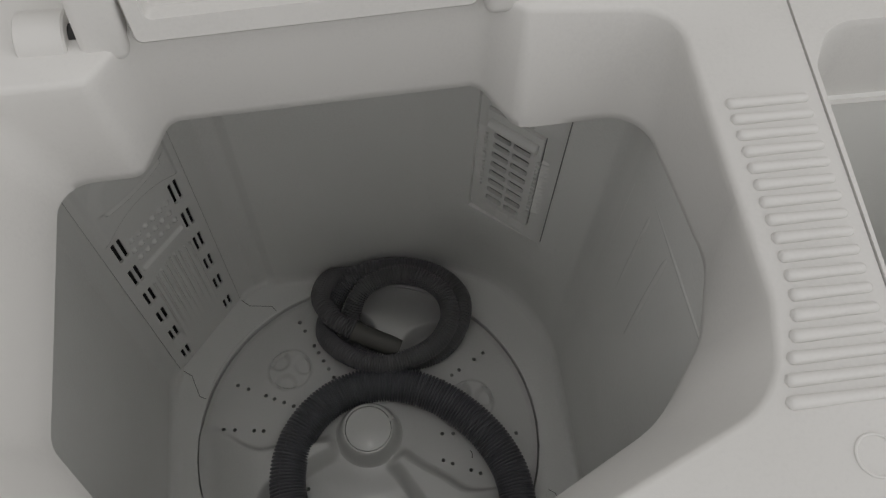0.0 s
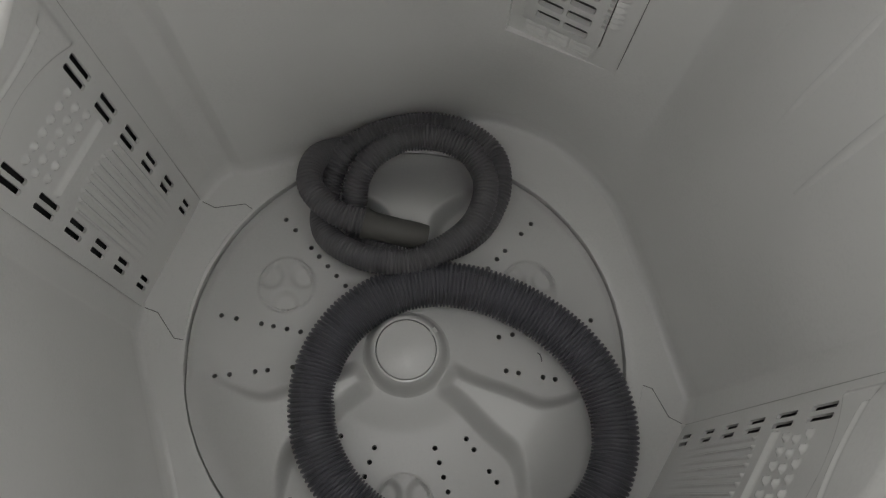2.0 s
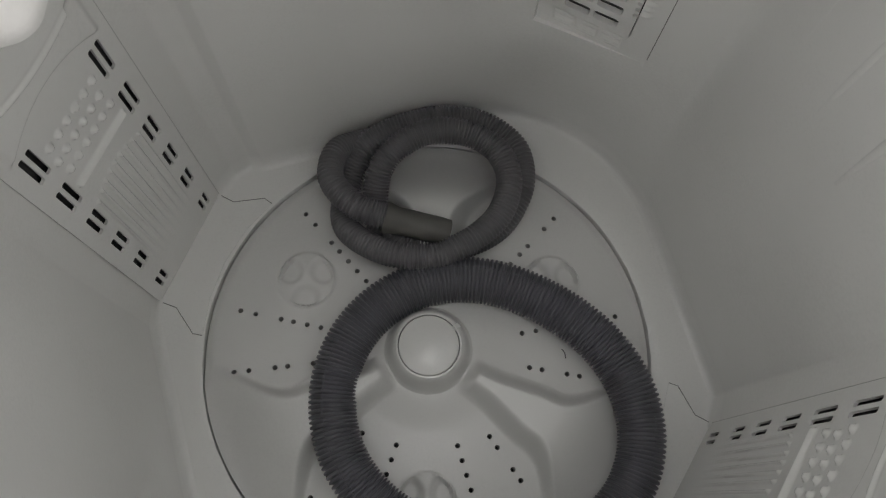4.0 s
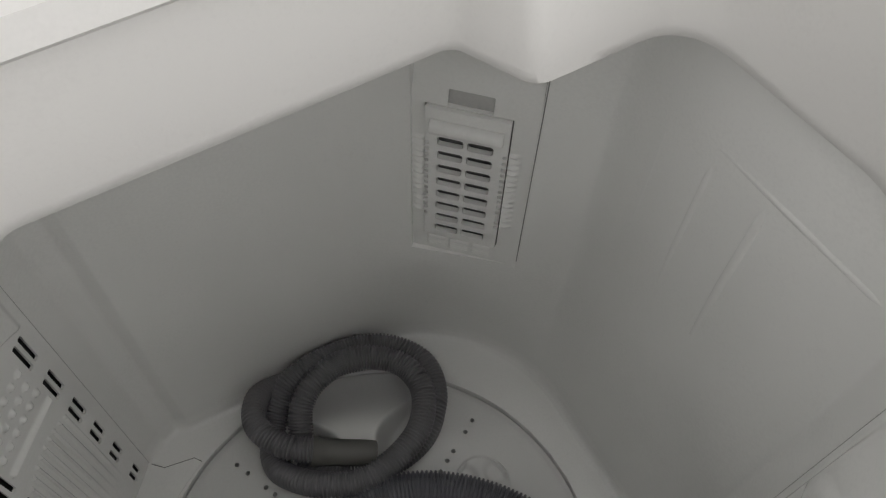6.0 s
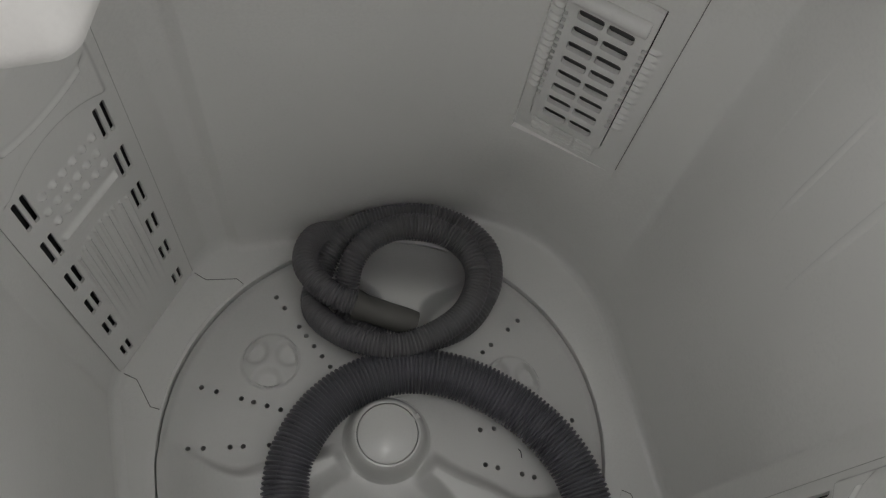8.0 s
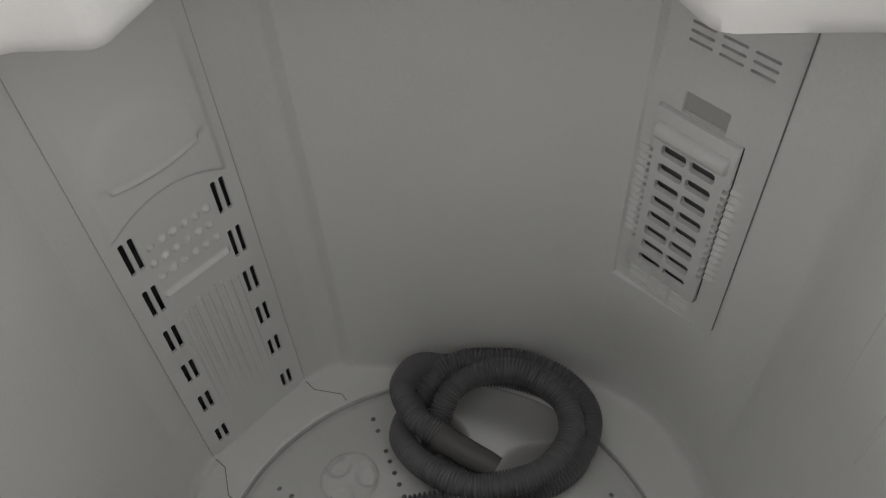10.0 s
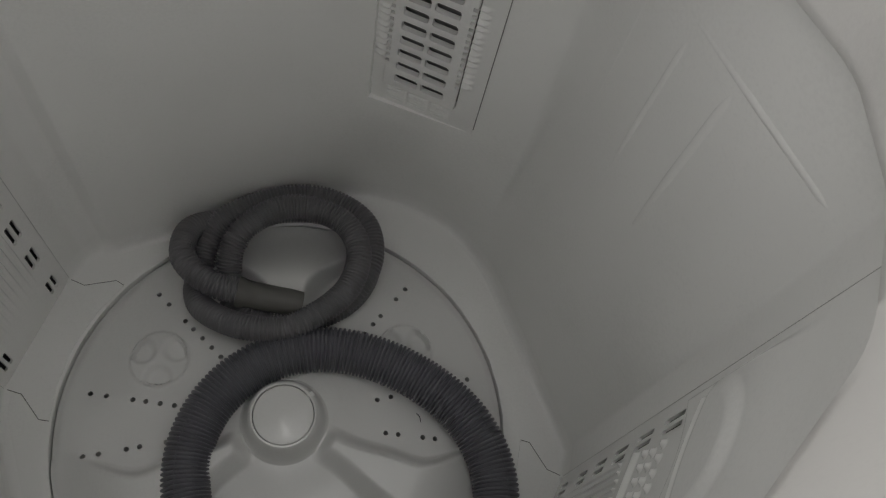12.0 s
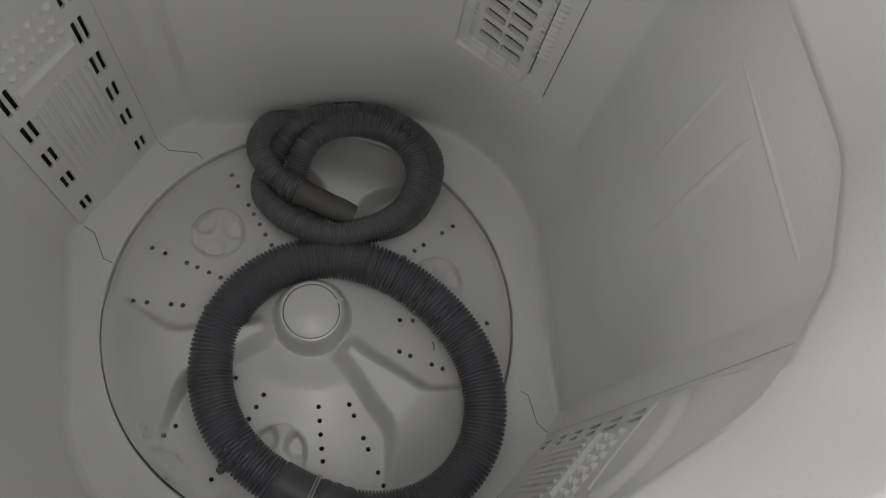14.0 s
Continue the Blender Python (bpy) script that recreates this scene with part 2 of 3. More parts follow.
# faint band along the side wall
line = [Vector((0.2040, 0.065 - 0.150 * t, 0.378 + 0.013 * t)) for t in (0, 0.05, 0.3, 0.6, 0.9, 1)]
part("wall_band", tube(bmesh.new(), line, lambda i: (0.0046, 0.0056, 0.0061, 0.0061, 0.0056, 0.0046)[i], 40), TUB, tub, "", 80)
for y, low in ((0.052, 0.20), (0.020, 0.22), (-0.014, 0.24)):
    line = [Vector((0.2032, y, low + (0.376 - low) * t)) for t in (0, 0.1, 0.5, 0.9, 1)]
    part("wall_rib", tube(bmesh.new(), line, lambda i: (0.0030, 0.0050, 0.0056, 0.0056, 0.0050)[i], 40), TUB, tub, "", 80)

# pulsator: a shallow cone with three flaring fins and three round bosses
FINS, BOSSES = (-47.5, 72.5, 192.5), (13.3, 133.3, 253.3)


def pulsator_height(r, deg):
    z = 0.1 * (0.145 - r) - 0.002 * step(0.160, 0.1665, r)
    z += 0.0196 * (1 - step(0.0235, 0.0325, r)) + 0.003 * (1 - step(0.03, 0.06, r))
    for a in FINS:
        d = radians((deg - a + 180) % 360 - 180)
        if abs(d) < 1.2:
            x, y = r * math.cos(d), abs(r * math.sin(d))
            w = 0.0025 + 0.010 * step(0.040, 0.1, x) + 0.045 * step(0.092, 0.150, x) ** 1.4
            top = 0.0235 - 0.0235 * step(0.105, 0.164, r)
            rise = (1 - step(w - 0.001, w + 0.0135, y)) * step(0.030, 0.042, x)
            z = max(z, z + (top + 0.004 * (1 - step(0.1, 0.16, r)) - z) * rise)
    for a in BOSSES:
        cx, cy = 0.108 * math.cos(radians(a)), 0.108 * math.sin(radians(a))
        px, py = r * math.cos(radians(deg)) - cx, r * math.sin(radians(deg)) - cy
        q = math.hypot(px, py)
        if q < 0.03:
            ang = math.atan2(py, px) - radians(a)
            z += 0.0014 * (1 - step(0.0205, 0.0228, q)) + 0.0008 * math.exp(-((q - 0.0212) / 0.0009) ** 2)
            for k in range(3):
                t = 2 * math.pi * k / 3
                e = math.hypot(q * math.cos(ang - t) - 0.0150, q * math.sin(ang - t))
                z -= 0.0048 * (1 - step(0.0060, 0.0125, e)) * (1 - step(0.0185, 0.0208, q))
    return z


def pulsator_mesh():
    bm = bmesh.new()
    radii = [0.0222 + 0.1443 * k / 112 for k in range(113)]
    nt = 540
    top = [[Vector((r * math.cos(2 * math.pi * k / nt), r * math.sin(2 * math.pi * k / nt), pulsator_height(r, 360 * k / nt))) for k in range(nt)] for r in radii]
    low = [[Vector((p.x, p.y, -0.012)) for p in top[-1]], [Vector((p.x, p.y, -0.012)) for p in top[0]]]
    loft(bm, top + low + [top[0]])
    bmesh.ops.remove_doubles(bm, verts=bm.verts, dist=1e-6)
    me = mesh_of("pulsator", bm, PLATE)
    tool = bmesh.new()
    spots = [(a + s, r) for a in BOSSES for s in (-18, 18) for r in (0.0715, 0.0823, 0.093, 0.1038, 0.1135, 0.1335, 0.1455)]
    spots += [(a + s, r) for a in FINS for s in (-22.7, 22.7) for r in (0.076, 0.0855, 0.1045, 0.114, 0.1335, 0.1445)]
    for deg, r in spots:
        x, y = r * math.cos(radians(deg)), r * math.sin(radians(deg))
        cylinder(tool, 0.0019, 0.0019, 0.08, Matrix.Translation((x, y, 0.0)), 12)
    return cut(me, tool)


pulsator_me = pulsator_mesh()
smooth(pulsator_me, 50)
pulsator = part("pulsator", pulsator_me, PLATE, machine, "round pale grey plastic pulsator with three fins and rows of drain holes")
bm = bmesh.new()
lathe = [(0.0217, 0.025), (0.0217, 0.0338), (0.0213, 0.0345), (0.0205, 0.0348), (0.0002, 0.0354)]
loft(bm, [[Vector((r * math.cos(2 * math.pi * k / 64), r * math.sin(2 * math.pi * k / 64), z)) for k in range(64)] for r, z in lathe], True, (True, True))
part("cap", bm, PLATE, pulsator, "round plastic hub cap")
bm = box(bmesh.new(), 0.006, 0.004, 0.001, pose(0.0222, 0.0075, 0.0336, 0, 0, 20), 0.0003)
part("cap_notch", bm, PLATE, pulsator)


# circulation panels with pairs of slots
def panel(name, ox, oy, ux, uy, label):
    """A panel that stands on the tub's floor, centred on (ox, oy), its width along (ux, uy); its face looks into the tub."""
    W, H = 0.0473, 0.442
    nx, nz = 140, 420
    side = Vector((ux, uy, 0)).normalized()
    inward = Vector((-ox, -oy, 0))
    face = side.cross(Vector((0, 0, 1)))
    if face.dot(inward) < 0:
        face = -face
    m = Matrix.Translation((ox, oy, 0)) @ Matrix((side, Vector((0, 0, 1)), face)).transposed().to_4x4()

    def relief(x, z):
        d = 0.001
        # bowed dish above, with a curved lip
        lip = 0.2955 - 0.005 * (1 - min(1.0, (x / 0.032) ** 2))
        hood = step(-0.002, 0.004, z - (0.272 - 9 * x * x)) 
        d += 0.0035 * hood * (1 - step(0.036, 0.043, abs(x))) * (1 - step(0.33, 0.39, z))
        dome = 1 - ((x / 0.039) ** 2 + ((z - 0.300) / 0.042) ** 2)
        d += 0.0028 * step(0.0, 0.5, dome) * step(lip - 0.002, lip + 0.006, z)
        if abs(x) < 0.030:
            d += 0.003 * math.exp(-((z - lip) / 0.0024) ** 2) * (1 - step(0.027, 0.030, abs(x)))
        # straight rib
        d += 0.0028 * math.exp(-((z - 0.195) / 0.0018) ** 2) * (1 - step(0.0235, 0.0255, abs(x)))
        # three rows of dots
        if 0.203 < z < 0.247 and abs(x) < 0.025:
            for k, zz in enumerate((0.2115, 0.225, 0.2385)):
                s = 0.0082
                shift = 0.0021 if k == 1 else 0.0041
                j = round((x - shift) / s)
                if -3 <= j <= 2:
                    q = math.hypot(x - shift - j * s, z - zz)
                    d += 0.0024 * (1 - step(0.0012, 0.0030, q))
        # fine upright ribs with an arched upper end
        if 0.02 < z < 0.18 and abs(x) < 0.027:
            j = round(x / 0.0058)
            end = 0.174 - 14 * x * x
            if abs(j) <= 4:
                e = abs(x - j * 0.0058)
                d += 0.0016 * (1 - step(0.0007, 0.0017, math.hypot(e, z - end)))
                d += 0.0014 * (1 - step(0.0004, 0.0014, e)) * (1 - step(end - 0.002, end, z)) * step(0.03, 0.12, z)
        return d

    bm = bmesh.new()
    front = [[m @ Vector((-W + 2 * W * i / nx, H * k / nz, relief(-W + 2 * W * i / nx, H * k / nz))) for i in range(nx + 1)] for k in range(nz + 1)]
    back = [[m @ Vector((-W + 2 * W * i / nx, z, -0.0008)) for i in range(nx + 1)] for z in (H, 0)]
    loft(bm, front + back + [front[0]], False)
    bmesh.ops.remove_doubles(bm, verts=bm.verts, dist=1e-6)
    bmesh.ops.holes_fill(bm, edges=bm.edges, sides=0)
    me = mesh_of(name, bm, TUB, 50)
    tool = bmesh.new()
    for k, z in enumerate((0.240, 0.1965, 0.1545, 0.1135, 0.0715, 0.0225)):
        h = 0.0275 - 0.0017 * k
        for x in (-0.0325, 0.0325):
            for s in (-0.0031, 0.0031):
                box(tool, 0.0034, h, 0.03, m @ Matrix.Translation((x + s, z, 0)), 0.0008, 1)
    me = cut(me, tool)
    smooth(me, 50)
    ob = part(name, me, TUB, tub, label)
    # foot of the panel that laps over the tub's floor
    bm = bmesh.new()
    half = [(0.0465, 0.001), (0.046, 0.014), (0.0585, 0.0345), (0.0570, 0.0415)]
    inner = [(0.03, 0.0335), (0.0, 0.0305), (-0.03, 0.0335)]
    foot = [m @ Vector((x, 0.0006, d)) for x, d in half + inner + [(-x, d) for x, d in reversed(half)]]
    under = [p + Vector((0, 0, -0.003)) for p in foot]
    loft(bm, [under, foot], True, (True, True))
    part("panel_foot", bm, TUB, tub)
    # fine open joint down both panel edges and round its foot, its shade painted as grey tubes
    for s in (-1, 1):
        edge = [m @ Vector((s * 0.0473, z, 0.0011)) for z in (H - 0.002, 0.3, 0.15, 0.002)]
        part("panel_joint", tube(bmesh.new(), edge, 0.0002, 6), TAB, tub, "thin grey joint beside the panel")
        line = [m @ Vector((s * 0.0470, 0.0008, 0.003))]
        line += [m @ Vector((s * (x + 0.0004), 0.0006, d)) for x, d in half[1:]]
        part("panel_joint", tube(bmesh.new(), line, 0.0003, 6), JOINT, tub, "thin dark joint round the panel's foot")
    # dark sheet behind the slots, their inner shade put into its colour
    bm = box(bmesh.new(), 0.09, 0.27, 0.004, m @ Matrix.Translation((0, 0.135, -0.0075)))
    part("slot_shade_sheet", bm, DARK, tub)
    return ob


panel("circulation_panel", -0.1546, 0.1297, 0.639, 0.769, "pale grey slotted water circulation panel with dots and ribs")
panel("circulation_panel", 0.153, -0.140, 0.735, 0.678, "pale grey slotted water circulation panel with dots and ribs")


# lint filter in the rounded corner
def lint_filter():
    side = Vector((0.735, -0.678, 0)).normalized()
    face = Vector((-0.678, -0.735, 0)).normalized()
    m = Matrix.Translation((0.1380, 0.1388, 0)) @ Matrix((side, Vector((0, 0, 1)), face)).transposed().to_4x4()
    C0 = 0.0025
    W = 0.0387

    def relief(x, z):
        d = -0.0012 + 0.0012 * step(0.148, 0.186, z)
        d -= 0.0045 * step(0.322, 0.350, z)
        if 0.2104 < z < 0.2888 and 0.025 < abs(x - 0.0005) < 0.034:
            wave = 0.5 + 0.5 * math.cos(2 * math.pi * (z - 0.2132) / 0.0056)
            d += 0.0020 * wave * step(0.0245, 0.0265, abs(x)) * (1 - step(0.029, 0.0345, abs(x)))
        if 0.170 < z < 0.184 and abs(x) < 0.022:
            d += 0.0011 * (0.5 + 0.5 * math.cos(2 * math.pi * z / 0.0036)) * (1 if abs(abs(x) - 0.008) > 0.001 else 0)
        return d

    thing = part("lint_filter", bmesh_plate(m, C0, W, 0.148, 0.4415, relief, 80, 280), FILTER, tub, "white plastic lint filter with a slotted grille")
    me = thing.data
    tool = bmesh.new()
    for i in range(3):
        for k in range(3):
            box(tool, 0.0135, 0.0017, 0.03, m @ Matrix.Translation((-0.0125 + 0.0172 * i, 0.3575 + 0.0052 * k, -0.01)) , 0.0006, 1)
    box(tool, 0.0265, 0.0128, 0.006, m @ Matrix.Translation((0.001, 0.3245, 0.0)), 0.0008, 2)
    box(tool, 0.0514, 0.1297, 0.04, m @ Matrix.Translation((0.0005, 0.2523, -0.001)))
    me = cut(me, tool)
    smooth(me, 40)
    thing.data = me
    # strips in place of the gaps beside the filter, shade as dark colour
    for x in (C0 - W - 0.0003, C0 + W + 0.0003):
        part("gap_shade_strip", box(bmesh.new(), 0.0005, 0.262, 0.012, m @ Matrix.Translation((x, 0.303, -0.0058))), JOINT, tub, "thin dark strip painting the shaded gap beside the lint filter")
    # grille: a plate with two columns of eight slots
    bm = box(bmesh.new(), 0.0500, 0.1295, 0.0036, m @ Matrix.Translation((0.0005, 0.2523, 0.0013)), 0.0006, 2)
    me = mesh_of("grille", bm, FILTER)
    tool = bmesh.new()
    for k in range(8):
        for x in (-0.0090, 0.0090):
            box(tool, 0.0157, 0.0076, 0.03, m @ Matrix.Translation((x, 0.1980 + 0.01307 * k, 0)), 0.0018, 2)
    for k in range(14):
        for x in (-0.0233, 0.0241):
            box(tool, 0.0028, 0.0030, 0.03, m @ Matrix.Translation((x, 0.2132 + 0.0056 * k, 0)))
    me = cut(me, tool)
    smooth(me, 40)
    part("grille", me, FILTER, tub, "white plastic grille with sixteen slots")
    part("filter_net", box(bmesh.new(), 0.050, 0.128, 0.001, m @ Matrix.Translation((0.0005, 0.2523, -0.0046))), NET, tub, "grey filter net behind the grille")
    bar = [m @ Vector((x, 0.303, 0.0035)) for x in (-0.0215, -0.021, 0.022, 0.0225)]
    part("latch_bar", tube(bmesh.new(), [Vector(p) for p in bar], lambda i: 0.0052 if 0 < i < 3 else 0.0045, 16), FILTER, tub)
    part("latch", box(bmesh.new(), 0.0262, 0.0125, 0.0012, m @ Matrix.Translation((0.001, 0.3245, -0.0026)), 0.0004), TAB, tub, "grey latch plate sunk in above the grille")
    # dark sheet that paints the shade in the recess behind the filter
    part("filter_shade_sheet", box(bmesh.new(), 0.07, 0.25, 0.002, m @ Matrix.Translation((0.003, 0.29, -0.0245))), DARK, tub)


def bmesh_plate(m, cx, w, z0, z1, relief, nx, nz):
    """An upright plate with a relief on its face."""
    bm = bmesh.new()
    xs = [cx - w + 2 * w * i / nx for i in range(nx + 1)]
    zs = [z0 + (z1 - z0) * k / nz for k in range(nz + 1)]
    front = [[m @ Vector((x, z, relief(x, z))) for x in xs] for z in zs]
    back = [[m @ Vector((x, z, -0.016)) for x in xs] for z in (z1, z0)]
    loft(bm, front + back + [front[0]], False)
    bmesh.ops.remove_doubles(bm, verts=bm.verts, dist=1e-6)
    bmesh.ops.holes_fill(bm, edges=bm.edges, sides=0)
    return bm


lint_filter()

# top cover with its funnel-shaped opening
LOW = outline([(0.192, -0.050, 0.045), (0.180, 0.0480, 0.024), (0.1075, 0.0455, 0.012), (0.0895, 0.0785, 0.010), (-0.0850, 0.0708, 0.010), (-0.0980, 0.0360, 0.010),
               (-0.1435, 0.0340, 0.018), (-0.1360, -0.108, 0.02), (-0.09, -0.165, 0.03), (0.05, -0.179, 0.06), (0.146, -0.131, 0.06), (0.177, -0.093, 0.05)])
TOP = outline([(0.186, -0.050, 0.04), (0.1865, 0.064, 0.022), (0.110, 0.0705, 0.008), (0.0925, 0.086, 0.010), (-0.088, 0.0755, 0.010), (-0.108, 0.046, 0.010),
               (-0.170, 0.044, 0.016), (-0.166, -0.120, 0.02), (-0.11, -0.185, 0.03), (0.06, -0.190, 0.06), (0.176, -0.142, 0.04), (0.186, -0.100, 0.03)])
COVER_Z = 0.510


def square(line, x0, x1, y0, y1, z):
    """The outline pushed outwards onto a rectangle, as seen from the opening's middle."""
    out = []
    for p in line:
        k = min((x1 if p.x > 0 else x0) / p.x if abs(p.x) > 1e-6 else 1e9, (y1 if p.y > 0 else y0) / p.y if abs(p.y) > 1e-6 else 1e9)
        x, y = p.x * k, p.y * k
        out.append(Vector((x + (0.05 * y if x > x1 - 1e-5 else 0.0), y, z)))
    return out


bm = bmesh.new()
low, top = at_z(LOW, 0.4410), at_z(TOP, COVER_Z)
rings = [at_z(LOW, 0.4425, 0.05), at_z(LOW, 0.4415, 0.004), at_z(LOW, 0.4410, 0.0012), at_z(LOW, 0.4422, 0.0)]
for k in range(1, 12):
    s = k / 12
    rings.append([Vector((a.x + (b.x - a.x) * s ** 1.25, a.y + (b.y - a.y) * s ** 1.25, 0.4422 + (COVER_Z - 0.004 - 0.4422) * s)) for a, b in zip(low, top)])
rings += [at_z(TOP, COVER_Z - 0.0035, 0.0001), at_z(TOP, COVER_Z - 0.0012, 0.0012), at_z(TOP, COVER_Z, 0.0035), square(TOP, -0.215, 0.2425, -0.245, 0.235, COVER_Z), square(TOP, -0.2155, 0.2432, -0.2455, 0.2355, COVER_Z - 0.002), square(TOP, -0.2155, 0.2432, -0.2455, 0.2355, 0.446)]
loft(bm, rings)
cover = part("top_cover", bm, COVER, machine, "white plastic top cover with a funnel-shaped opening", 55)

# raised ridges beside the opening
for k in range(17):
    y = 0.0015 - 0.0092 * k
    x0 = 0.1950 - 0.0175 * step(9, 16.5, k) ** 1.6
    bm = tube(bmesh.new(), [Vector((x0 + s * (0.2365 + 0.05 * y - x0), y, COVER_Z + 0.0002)) for s in (0, 0.02, 0.05, 0.1, 0.5, 0.94, 0.98, 1)], lambda i: (0.0006, 0.0024, 0.0030, 0.0030, 0.0026, 0.0025, 0.0019, 0.0006)[i], 14)
    part("ridge", bm, COVER, cover, "", 70)
bm = bmesh.new()
loop = [Vector((0.2075 + 0.0085 * math.cos(radians(a)), -0.1700 + 0.0085 * math.sin(radians(a)), COVER_Z + 0.0002)) for a in range(0, 360, 10)]
tube(bm, loop, 0.0007, 8, True)
part("screw_cap", bm, COVER, cover, "round screw cap flush with the cover")

# spin side: cover with its own well, and the spin tub under it
SPIN = outline([(0.56, -0.17, 0.05), (0.56, 0.046, 0.03), (0.262, 0.046, 0.03), (0.2475, 0.02, 0.015), (0.2405, -0.10, 0.02), (0.262, -0.17, 0.05)])
bm = bmesh.new()
cx, cy = 0.4, -0.06
spin_out = []
for p in SPIN:
    dx, dy = p.x - cx, p.y - cy
    k = min((0.64 - cx if dx > 0 else 0.2433 - cx) / dx if abs(dx) > 1e-6 else 1e9, (0.235 - cy if dy > 0 else -0.245 - cy) / dy if abs(dy) > 1e-6 else 1e9)
    x, y = cx + dx * k, cy + dy * k
    spin_out.append(Vector((x + (0.05 * y if x < 0.2434 else 0.0), y, COVER_Z + 0.001)))
loft(bm, [at_z(SPIN, 0.455, -0.012), at_z(SPIN, 0.455, -0.006), at_z(SPIN, COVER_Z - 0.004, -0.001), at_z(SPIN, COVER_Z, 0.0), at_z(SPIN, COVER_Z + 0.001, 0.0005), spin_out, [Vector((p.x, p.y, 0.44)) for p in spin_out]])
part("spin_cover", bm, COVER, machine, "white plastic cover round the spin tub opening", 50)
bm = bmesh.new()
loft(bm, [at_z(SPIN, z, g) for z, g in ((0.4555, 0.004), (0.4555, -0.009), (0.3, -0.012), (0.12, -0.016))], True, (False, True))
part("spin_tub", bm, TUB, machine, "pale grey plastic spin tub wall")

# outer cabinet
bm = bmesh.new()
shell = [Vector((x, y, 0)) for x, y in ((-0.21, -0.24), (0.635, -0.24), (0.635, 0.23), (-0.21, 0.23))]
loft(bm, [[p + Vector((0, 0, z)) for p in shell] for z in (0.445, GROUND)], True, (False, True))
part("cabinet", bm, COVER, machine, "white plastic outer cabinet")


# wash lid, standing open behind the opening
def wash_lid():
    m = pose(0, 0.0845, 0.506, -18, 0, 3)
    bm = bmesh.new()
    lid_line = outline([(0.086, -0.002, 0.004), (0.118, 0.29, 0.02), (-0.118, 0.29, 0.02), (-0.086, -0.002, 0.004)], 6, 4)
    rings = [[m @ Vector((p.x * s, d, p.y * s + (1 - s) * 0.14)) for p in lid_line] for d, s in ((-0.004, 0.86), (-0.004, 0.885), (-0.010, 0.90), (-0.012, 0.905), (-0.012, 0.985), (-0.009, 1.0), (0.006, 1.0), (0.009, 0.985))]
    loft(bm, rings, True, (True, True))
    lid = part("wash_lid", bm, COVER, machine, "white plastic wash lid standing open", 40)
    for s, y in ((-1, 0.0785), (1, 0.0905)):
        line = [Vector((s * (0.1170 + 0.024 * k), y, 0.507)) for k in (0, 0.04, 0.96, 1)]
        part("hinge_knuckle", tube(bmesh.new(), line, lambda i: (0.0125, 0.0138, 0.0138, 0.0125)[i], 32), COVER, lid)
        part("hinge_pin", cylinder(bmesh.new(), 0.005, 0.005, 0.012, pose(s * 0.1155, y, 0.509, 0, 90, 0), 16), DARK, lid, "dark hinge pin")
        bm = box(bmesh.new(), 0.023, 0.020, 0.056, pose(s * 0.1010, y + 0.001, 0.527, -14, 0, 3), 0.005, 3)
        part("hinge_arm", bm, COVER, lid)


wash_lid()


